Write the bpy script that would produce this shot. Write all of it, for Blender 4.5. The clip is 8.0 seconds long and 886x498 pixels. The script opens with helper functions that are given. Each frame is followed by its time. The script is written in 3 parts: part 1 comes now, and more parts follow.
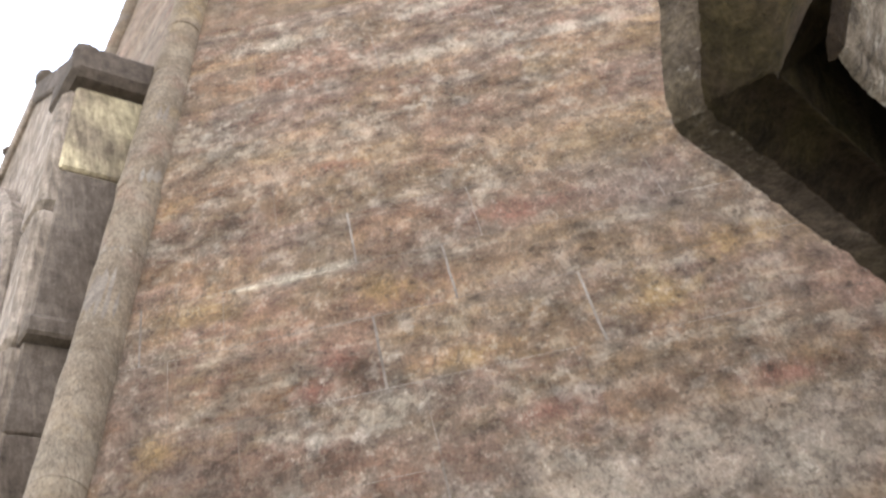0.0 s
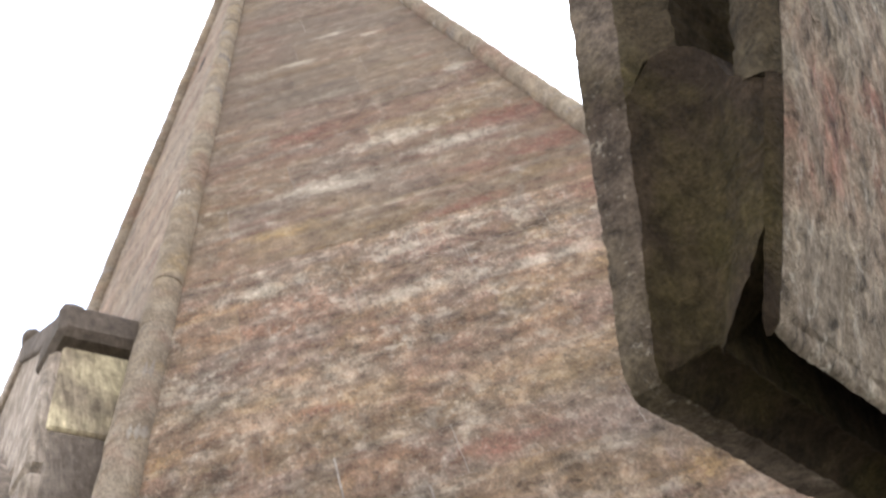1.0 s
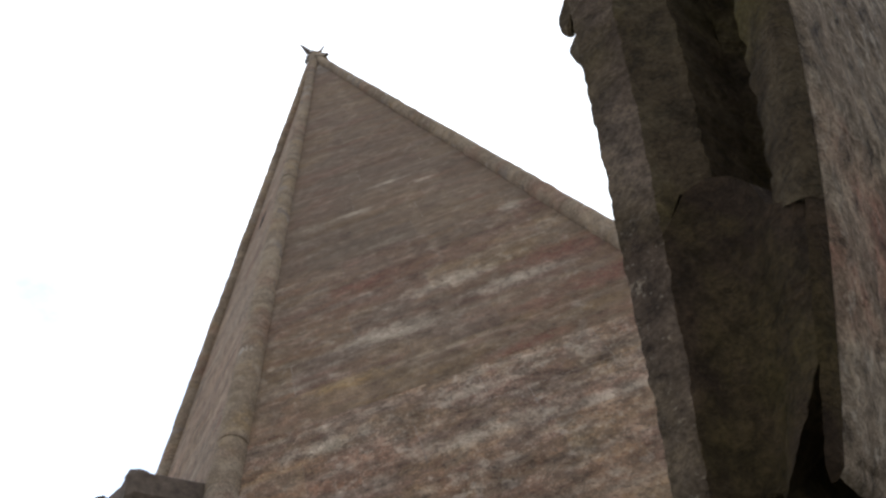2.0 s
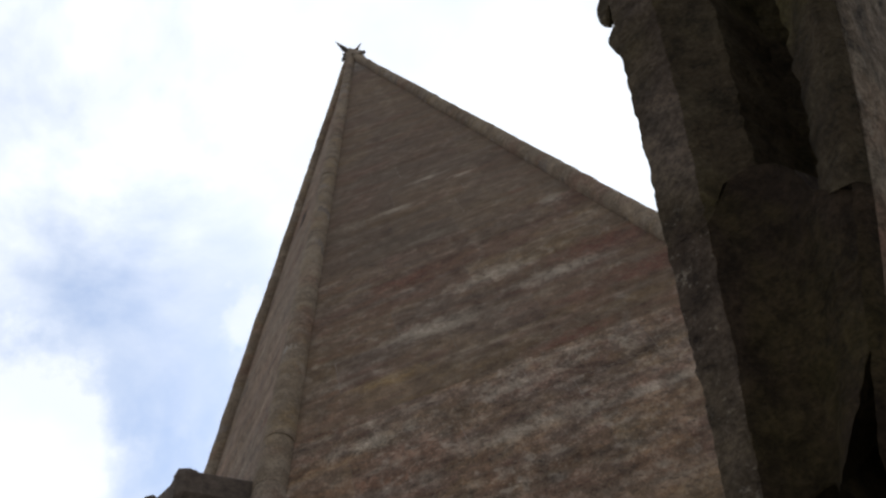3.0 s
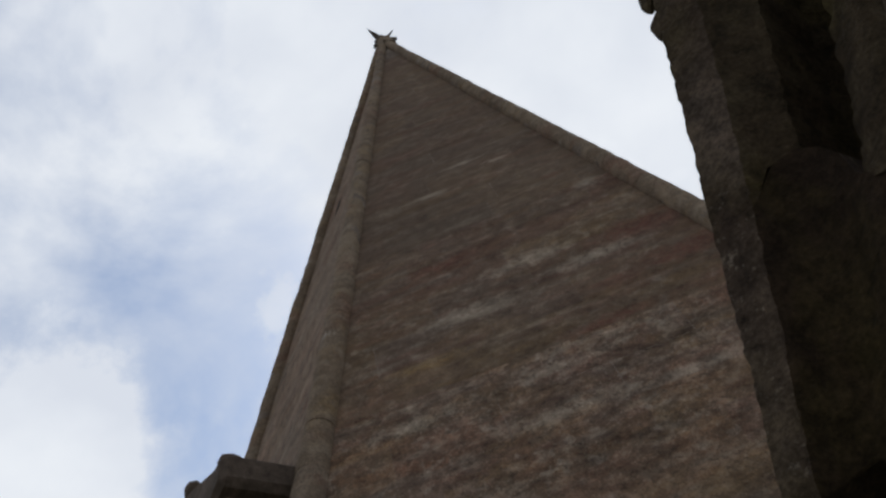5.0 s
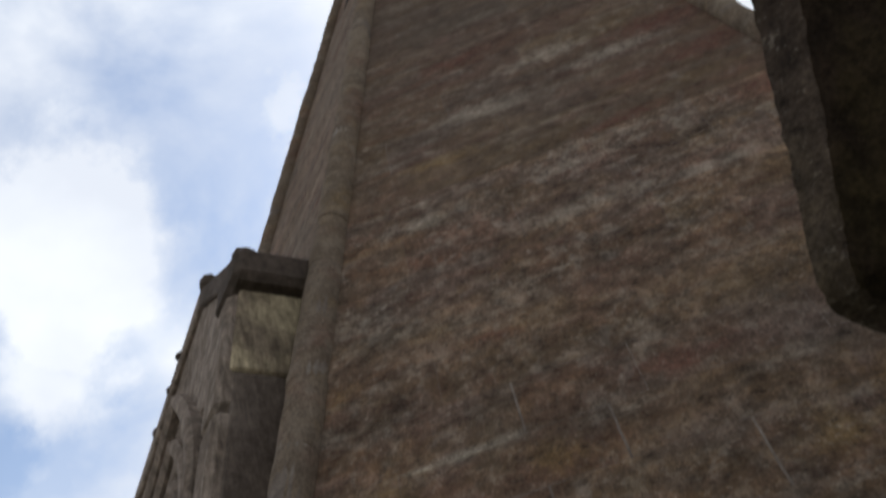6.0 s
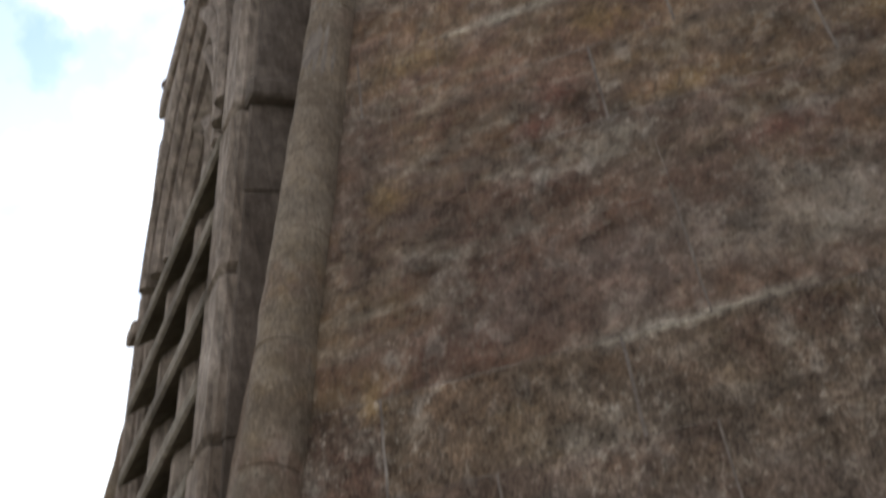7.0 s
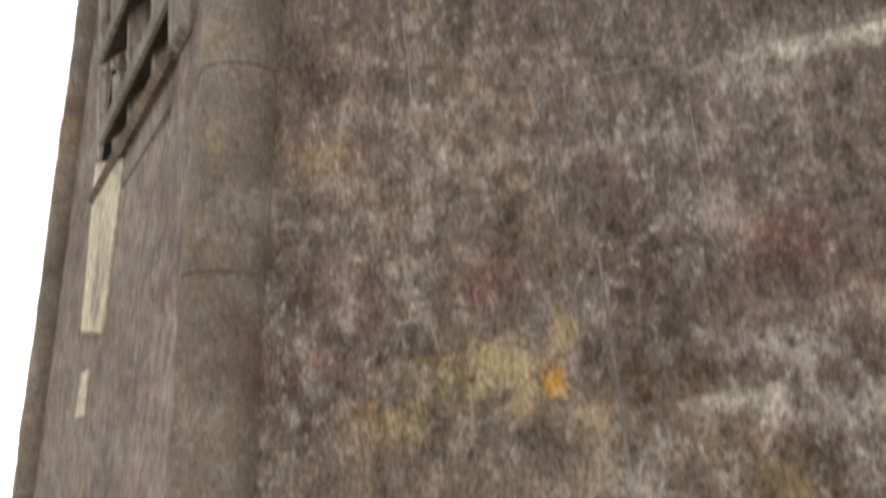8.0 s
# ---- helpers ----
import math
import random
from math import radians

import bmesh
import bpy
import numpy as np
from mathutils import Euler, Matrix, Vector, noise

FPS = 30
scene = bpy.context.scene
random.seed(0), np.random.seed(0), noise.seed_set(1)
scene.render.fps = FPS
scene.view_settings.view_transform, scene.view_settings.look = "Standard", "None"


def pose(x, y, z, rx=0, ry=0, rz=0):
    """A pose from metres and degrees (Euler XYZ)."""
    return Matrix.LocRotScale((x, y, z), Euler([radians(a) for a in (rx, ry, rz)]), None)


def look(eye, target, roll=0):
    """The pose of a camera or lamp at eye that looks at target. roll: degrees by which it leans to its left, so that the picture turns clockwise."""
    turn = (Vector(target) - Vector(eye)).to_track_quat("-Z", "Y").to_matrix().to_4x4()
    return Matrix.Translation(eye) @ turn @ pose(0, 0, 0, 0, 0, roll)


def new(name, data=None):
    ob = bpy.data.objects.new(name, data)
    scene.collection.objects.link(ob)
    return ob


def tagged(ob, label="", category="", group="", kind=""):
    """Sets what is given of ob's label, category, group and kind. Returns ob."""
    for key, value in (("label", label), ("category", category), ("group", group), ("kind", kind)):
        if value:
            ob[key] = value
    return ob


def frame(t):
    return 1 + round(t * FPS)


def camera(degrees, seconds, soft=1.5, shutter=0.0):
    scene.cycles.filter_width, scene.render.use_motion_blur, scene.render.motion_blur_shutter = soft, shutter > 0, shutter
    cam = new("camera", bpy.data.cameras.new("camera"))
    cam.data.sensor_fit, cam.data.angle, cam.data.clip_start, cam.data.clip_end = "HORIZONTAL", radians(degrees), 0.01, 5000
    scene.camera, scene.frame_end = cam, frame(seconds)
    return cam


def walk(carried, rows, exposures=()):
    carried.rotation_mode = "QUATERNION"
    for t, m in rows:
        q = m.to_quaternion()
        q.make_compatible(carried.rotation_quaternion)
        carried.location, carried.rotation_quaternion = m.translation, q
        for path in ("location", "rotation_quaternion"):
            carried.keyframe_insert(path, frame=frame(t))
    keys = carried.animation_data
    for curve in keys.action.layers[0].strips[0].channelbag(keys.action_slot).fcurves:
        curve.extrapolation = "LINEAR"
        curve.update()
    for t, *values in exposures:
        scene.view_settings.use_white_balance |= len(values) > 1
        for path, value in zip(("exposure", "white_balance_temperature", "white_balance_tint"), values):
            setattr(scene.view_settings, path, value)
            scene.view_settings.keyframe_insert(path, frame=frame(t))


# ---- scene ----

# ---------------------------------------------------------------- camera
cam = camera(40.99, 8.0, soft=2.5, shutter=0.25)


def aim(x, y, z, yaw, pitch, roll):
    a, b = radians(yaw), radians(pitch)
    way = Vector((-math.sin(a) * math.cos(b), math.cos(a) * math.cos(b), math.sin(b)))
    return look((x, y, z), Vector((x, y, z)) + way, roll)


PATH = [
    (0.0, -0.642, -2.850, 0.097, -2.83, 34.50, -15.12),
    (0.5, -0.633, -2.892, 0.099, -5.20, 39.21, -17.02),
    (1.0, -0.617, -2.974, 0.087, -8.12, 44.32, -22.02),
    (1.5, -0.583, -2.971, 0.100, -8.34, 48.54, -24.23),
    (2.0, -0.561, -2.937, 0.134, -7.60, 51.78, -25.34),
    (3.5, -0.570, -2.936, 0.137, -3.56, 52.66, -23.61),
    (4.0, -0.587, -2.946, 0.118, -2.96, 53.23, -23.42),
    (5.5, -0.590, -2.972, 0.111, 0.04, 50.11, -21.15),
    (6.0, -0.623, -2.934, 0.130, 3.78, 43.47, -18.16),
    (6.5, -0.625, -2.889, 0.117, 8.28, 35.45, -14.94),
    (7.0, -0.701, -2.822, 0.062, 11.57, 25.24, -12.54),
    (7.5, -0.757, -2.737, -0.009, 14.36, 13.90, -11.11),
    (8.0, -0.780, -2.673, -0.090, 16.79, 0.16, -11.49),
]
STOPS = [(0.0, 2.22), (1.0, 2.1), (1.5, 1.66), (2.0, 0.74), (2.4, 0.27), (3.3, -0.27), (4.2, -0.47), (5.5, -0.6), (6.0, -0.33), (6.5, 0.07), (7.0, 0.49), (7.5, 0.93), (8.0, 1.2)]
walk(cam, [(r[0], aim(*r[1:])) for r in PATH], STOPS)

# ---------------------------------------------------------------- light
world = bpy.data.worlds.new("sky")
scene.world = world
world.use_nodes = True
SUN_EL, SUN_AZ = 48.0, 20.0      # behind the spire


def sky_nodes():
    nt = world.node_tree
    N, L = nt.nodes, nt.links
    N.clear()
    out = N.new("ShaderNodeOutputWorld")
    bg = N.new("ShaderNodeBackground")
    sky = N.new("ShaderNodeTexSky")
    sky.sky_type, sky.sun_disc = "NISHITA", False
    sky.sun_elevation, sky.sun_rotation = radians(SUN_EL), radians(SUN_AZ)
    gain = N.new("ShaderNodeVectorMath")
    gain.operation = "SCALE"
    gain.inputs["Scale"].default_value = 0.18
    L.new(sky.outputs[0], gain.inputs[0])
    tc = N.new("ShaderNodeTexCoord")
    mp = N.new("ShaderNodeMapping")
    mp.inputs["Scale"].default_value = (1.0, 1.0, 1.5)
    mp.inputs["Location"].default_value = (0.35, 0.1, 0.2)
    L.new(tc.outputs["Generated"], mp.inputs[0])
    n1 = N.new("ShaderNodeTexNoise")
    n1.inputs["Scale"].default_value, n1.inputs["Detail"].default_value = 4.0, 9.0
    n1.inputs["Roughness"].default_value, n1.inputs["Distortion"].default_value = 0.52, 0.3
    L.new(mp.outputs[0], n1.inputs["Vector"])
    r1 = N.new("ShaderNodeValToRGB")
    r1.color_ramp.elements[0].position, r1.color_ramp.elements[1].position = 0.40, 0.60
    r1.color_ramp.elements[0].color = (0.18, 0.18, 0.18, 1)
    L.new(n1.outputs[0], r1.inputs[0])
    n2 = N.new("ShaderNodeTexNoise")
    n2.inputs["Scale"].default_value, n2.inputs["Detail"].default_value = 4.5, 8.0
    L.new(mp.outputs[0], n2.inputs["Vector"])
    r2 = N.new("ShaderNodeValToRGB")
    r2.color_ramp.elements[0].position, r2.color_ramp.elements[1].position = 0.4, 0.62
    r2.color_ramp.elements[0].color = (0.94, 1.0, 1.11, 1)
    r2.color_ramp.elements[1].color = (1.13, 1.18, 1.25, 1)
    L.new(n2.outputs[0], r2.inputs[0])
    mix = N.new("ShaderNodeMix")
    mix.data_type = "RGBA"
    up = N.new("ShaderNodeSeparateXYZ")
    L.new(tc.outputs["Generated"], up.inputs[0])
    low = N.new("ShaderNodeMapRange")      # cloud thickens towards the horizon
    low.inputs[1].default_value, low.inputs[2].default_value = 0.2, 0.68
    low.inputs[3].default_value, low.inputs[4].default_value = 0.75, 0.0
    L.new(up.outputs[2], low.inputs[0])
    sums = [r1.outputs[0], low.outputs[0]]
    wisp = N.new("ShaderNodeTexNoise")     # frays the edges of the cloud banks
    wisp.inputs["Scale"].default_value, wisp.inputs["Detail"].default_value, wisp.inputs["Roughness"].default_value = 7.0, 9.0, 0.62
    L.new(tc.outputs["Generated"], wisp.inputs["Vector"])
    shake = N.new("ShaderNodeVectorMath")
    shake.operation = "MULTIPLY_ADD"
    shake.inputs[1].default_value = (0.3, 0.3, 0.3)
    L.new(wisp.outputs["Color"], shake.inputs[0])
    L.new(tc.outputs["Generated"], shake.inputs[2])
    # cloud banks (+) and rifts (-): direction, half-width, strength
    for way, wide, much in (((-0.32, 0.615, 0.72), 0.10, 0.75), ((-0.2, 0.42, 0.885), 0.13, 0.22), ((-0.135, 0.605, 0.785), 0.035, 0.5),
                            ((-0.165, 0.565, 0.81), 0.12, -0.26), ((-0.22, 0.66, 0.72), 0.07, -0.2), ((-0.41, 0.66, 0.63), 0.05, -0.2), ((0.22, 0.55, 0.8), 0.22, 0.8)):
        aim_at = N.new("ShaderNodeVectorMath")
        aim_at.operation = "DISTANCE"
        aim_at.inputs[1].default_value = [c + 0.15 for c in Vector(way).normalized()]
        L.new(shake.outputs[0], aim_at.inputs[0])
        lobe = N.new("ShaderNodeMapRange")
        lobe.interpolation_type = "SMOOTHSTEP"
        lobe.inputs[1].default_value, lobe.inputs[2].default_value = wide * 0.5, wide * 1.35
        lobe.inputs[3].default_value, lobe.inputs[4].default_value = much, 0.0
        L.new(aim_at.outputs["Value"], lobe.inputs[0])
        sums.append(lobe.outputs[0])
    total = sums[0]
    for k, extra in enumerate(sums[1:]):
        more = N.new("ShaderNodeMath")
        more.operation, more.use_clamp = "ADD", k == len(sums) - 2
        L.new(total, more.inputs[0])
        L.new(extra, more.inputs[1])
        total = more.outputs[0]
    L.new(total, mix.inputs[0])
    tint = N.new("ShaderNodeVectorMath")
    tint.operation = "MULTIPLY"
    tint.inputs[1].default_value = (0.95, 1.02, 1.03)
    L.new(gain.outputs[0], tint.inputs[0])
    L.new(tint.outputs[0], mix.inputs[6])
    L.new(r2.outputs[0], mix.inputs[7])
    toward = N.new("ShaderNodeVectorMath")   # cloud is brighter round the sun that it veils
    toward.operation = "DOT_PRODUCT"
    e, a = radians(SUN_EL), radians(SUN_AZ)
    toward.inputs[1].default_value = (math.sin(a) * math.cos(e), math.cos(a) * math.cos(e), math.sin(e))
    L.new(tc.outputs["Generated"], toward.inputs[0])
    veil = N.new("ShaderNodeMapRange")
    veil.inputs[1].default_value, veil.inputs[2].default_value = -0.3, 0.8
    veil.inputs[3].default_value, veil.inputs[4].default_value = 0.66, 1.1
    L.new(toward.outputs["Value"], veil.inputs[0])
    bg.inputs[1].default_value = 1.0
    L.new(veil.outputs[0], bg.inputs[1])
    L.new(mix.outputs[2], bg.inputs[0])
    L.new(bg.outputs[0], out.inputs[0])


sky_nodes()
sun = new("sun", bpy.data.lights.new("sun", "SUN"))
sun.data.energy, sun.data.angle, sun.data.color = 0.8, radians(15), (1.0, 0.95, 0.88)
el, az = radians(SUN_EL), radians(SUN_AZ)
sun.matrix_world = look((0, 0, 40), Vector((0, 0, 40)) - Vector((math.sin(az) * math.cos(el), math.cos(az) * math.cos(el), math.sin(el))))

# ---------------------------------------------------------------- materials


class Mat:
    """A node material: texture steps return sockets, finish() joins them."""

    def __init__(self, name):
        self.m = bpy.data.materials.new(name)
        self.m.use_nodes = True
        self.nt = self.m.node_tree
        self.b = self.nt.nodes["Principled BSDF"]
        self.pos = self.node("ShaderNodeNewGeometry").outputs["Position"]
        self.rnd = self.node("ShaderNodeObjectInfo").outputs["Random"]

    def node(self, kind):
        return self.nt.nodes.new(kind)

    def link(self, a, b):
        self.nt.links.new(a, b)

    def scaled(self, sx, sy, sz, shift=None):
        n = self.node("ShaderNodeMapping")
        n.inputs["Scale"].default_value = (sx, sy, sz)
        self.link(self.pos, n.inputs[0])
        if shift is not None:
            s = self.node("ShaderNodeVectorMath")
            s.operation = "SCALE"
            c = self.node("ShaderNodeCombineXYZ")
            for k in range(3):
                self.link(self.rnd, c.inputs[k])
            self.link(c.outputs[0], s.inputs[0])
            s.inputs["Scale"].default_value = shift
            self.link(s.outputs[0], n.inputs["Location"])
        return n.outputs[0]

    def noise(self, vec, scale, detail=4.0, rough=0.55, warp=0.0):
        n = self.node("ShaderNodeTexNoise")
        n.inputs["Scale"].default_value, n.inputs["Detail"].default_value = scale, detail
        n.inputs["Roughness"].default_value, n.inputs["Distortion"].default_value = rough, warp
        self.link(vec, n.inputs["Vector"])
        return n.outputs[0]

    def ramp(self, val, *stops, ease="LINEAR"):
        n = self.node("ShaderNodeValToRGB")
        cr = n.color_ramp
        cr.interpolation = ease
        while len(cr.elements) < len(stops):
            cr.elements.new(0.5)
        for e, (p, c) in zip(cr.elements, stops):
            e.position = p
            e.color = (*c, 1) if isinstance(c, tuple) else (c, c, c, 1)
        self.link(val, n.inputs[0])
        return n.outputs[0]

    def mix(self, fac, a, b, how="MIX"):
        n = self.node("ShaderNodeMix")
        n.data_type, n.blend_type = "RGBA", how
        for i, v in ((0, fac), (6, a), (7, b)):
            sock = n.inputs[i]
            if isinstance(v, (int, float)):
                sock.default_value = v if i == 0 else (v, v, v, 1)
            elif isinstance(v, tuple):
                sock.default_value = (*v, 1)
            else:
                self.link(v, sock)
        return n.outputs[2]

    def times(self, a, b, how="MULTIPLY"):
        n = self.node("ShaderNodeMath")
        n.operation = how
        for sock, v in ((n.inputs[0], a), (n.inputs[1], b)):
            if isinstance(v, (int, float)):
                sock.default_value = v
            else:
                self.link(v, sock)
        return n.outputs[0]

    def finish(self, col, height=None, depth=0.01, strength=0.8, rough=0.92):
        self.link(col, self.b.inputs["Base Color"])
        self.b.inputs["Roughness"].default_value = rough
        self.b.inputs["Specular IOR Level"].default_value = 0.07
        if height is not None:
            n = self.node("ShaderNodeBump")
            n.inputs["Strength"].default_value, n.inputs["Distance"].default_value = strength, depth
            self.link(height, n.inputs["Height"])
            self.link(n.outputs[0], self.b.inputs["Normal"])
        return self.m


def ashlar(name, tones, lichen=0.42, pale=0.8, depth=0.02, patches=(), worn=1.0, bedded=(0.75, 1.9), grainy=0.85, blotch=0.0, tooled=0.0):
    """Weathered sandstone: drifting tones, lime bloom, lichen clusters, blotches, tooling, flecks, grime and pits."""
    k = Mat(name)
    flat, bed = k.scaled(1, 1, 1), k.scaled(bedded[0], bedded[0], bedded[1])
    run = k.scaled(bedded[0] * 0.7, bedded[0] * 0.7, bedded[1] * 1.9)
    tone = k.ramp(k.rnd, *[((i + 0.5) / len(tones), t) for i, t in enumerate(tones)])
    drift = k.ramp(k.noise(bed, 1.9, 7, 0.66), (0.36, tones[0]), (0.5, tones[1]), (0.60, tones[2]))
    broad = k.noise(bed, 1.5, 5, 0.6)
    col = k.mix(0.55, tone, drift)
    col = k.mix(0.8 * worn, col, k.ramp(broad, (0.36, 0.66), (0.64, 1.38)), "MULTIPLY")
    col = k.mix(0.5, col, k.ramp(k.rnd, (0.0, 0.82), (0.5, 1.0), (1.0, 1.2)), "MULTIPLY")
    red = k.ramp(k.noise(bed, 2.2, 7, 0.68), (0.53, 0.0), (0.66, 1.0))
    col = k.mix(k.times(red, 0.55), col, (0.135, 0.072, 0.055))
    strata = k.noise(bed, 4.5, 7, 0.6, 0.4)
    col = k.mix(k.times(k.ramp(strata, (0.34, 1.0), (0.50, 0.0)), 0.5 * worn), col, (0.075, 0.055, 0.042))
    clump = k.noise(flat, 13.0, 5, 0.6)
    yel = k.ramp(k.noise(k.scaled(1, 1, 1.3), 1.7, 6, 0.68), (0.48, 0.0), (0.62, 1.0))
    yel = k.times(yel, k.ramp(clump, (0.42, 0.0), (0.60, 1.0)))
    col = k.mix(k.times(yel, lichen), col, (0.23, 0.15, 0.065))
    streak = k.ramp(k.noise(run, 2.0, 8, 0.66, 0.3), (0.53, 0.0), (0.66, 1.0))
    bloom = k.ramp(k.noise(flat, 9.0, 6, 0.62), (0.48, 0.0), (0.66, 1.0))
    where = k.ramp(k.noise(flat, 2.3, 4, 0.6), (0.36, 0.25), (0.6, 1.0))
    col = k.mix(k.times(k.times(bloom, where), 0.62 * pale), col, (0.29, 0.245, 0.205))
    col = k.mix(k.times(k.times(streak, k.ramp(clump, (0.38, 0.2), (0.58, 1.0))), pale * 0.75), col, (0.30, 0.255, 0.21))
    if blotch:
        spot = k.noise(flat, 6.0, 4, 0.55, 0.4)
        col = k.mix(blotch, col, k.ramp(spot, (0.36, 0.62), (0.5, 1.0), (0.64, 1.3)), "MULTIPLY")
        dab = k.ramp(k.noise(k.scaled(1, 1, 0.8), 10.0, 3, 0.5, 0.3), (0.60, 0.0), (0.68, 1.0))
        col = k.mix(k.times(k.times(dab, where), 0.75 * blotch), col, (0.31, 0.265, 0.23))
    for kind, colour, most, spread in patches:
        near = None
        for x, z, rx, rz in spread:
            m = k.node("ShaderNodeMapping")
            m.inputs["Scale"].default_value = (1 / rx, 0, 1 / rz)
            m.inputs["Location"].default_value = (-x / rx, 0, -z / rz)
            k.link(k.pos, m.inputs[0])
            d = k.node("ShaderNodeVectorMath")
            d.operation = "LENGTH"
            k.link(m.outputs[0], d.inputs[0])
            near = d.outputs["Value"] if near is None else k.times(near, d.outputs["Value"], "MINIMUM")
        edge = k.times(k.times(near, k.times(k.noise(flat, 8.0, 8, 0.8), 3.0), "ADD"), 0.38)
        on = k.ramp(edge, (0.0, 1.0), (0.62, 1.0), (1.0, 0.0))
        if kind == "belt":
            on = k.times(on, k.ramp(k.noise(flat, 7.0, 6, 0.65, 0.3), (0.42, 0.0), (0.58, 1.0)))
        elif kind != "grey":
            on = k.times(on, k.ramp(clump, (0.36, 0.35), (0.5, 1.0)))
        col = k.mix(k.times(on, most), col, colour)
    fleck = k.ramp(k.noise(k.scaled(1, 1, 0.8), 36.0, 6, 0.74), (0.54, 0.0), (0.64, 1.0))
    fleck = k.times(fleck, where)
    col = k.mix(k.times(fleck, 0.75 * pale * grainy), col, (0.42, 0.36, 0.30))
    pit = k.ramp(k.noise(k.scaled(1, 1, 0.9), 24.0, 5, 0.7), (0.34, 1.0), (0.45, 0.0))
    col = k.mix(k.times(pit, 0.7 * worn), col, (0.065, 0.048, 0.037))
    mid = k.noise(flat, 10.0, 7, 0.66, 0.2)
    col = k.mix(0.75 * worn, col, k.ramp(mid, (0.33, 0.42), (0.67, 1.58)), "MULTIPLY")
    if tooled:
        tool = k.noise(k.scaled(1, 1, 0.3), 30.0, 5, 0.7)
        col = k.mix(tooled, col, k.ramp(tool, (0.34, 0.55), (0.66, 1.45)), "MULTIPLY")
    grain = k.noise(k.scaled(1, 1, 0.55), 95.0, 4, 0.75)
    col = k.mix(grainy, col, k.ramp(grain, (0.3, 0.42), (0.7, 1.55)), "MULTIPLY")
    col = k.mix(1.0, col, (1.028, 1.0, 0.905), "MULTIPLY")
    h = k.mix(0.5, strata, mid)
    h = k.mix(0.45 * grainy + 0.1, h, k.noise(flat, 32.0, 5, 0.7))
    return k.finish(col, h, depth, 1.0)


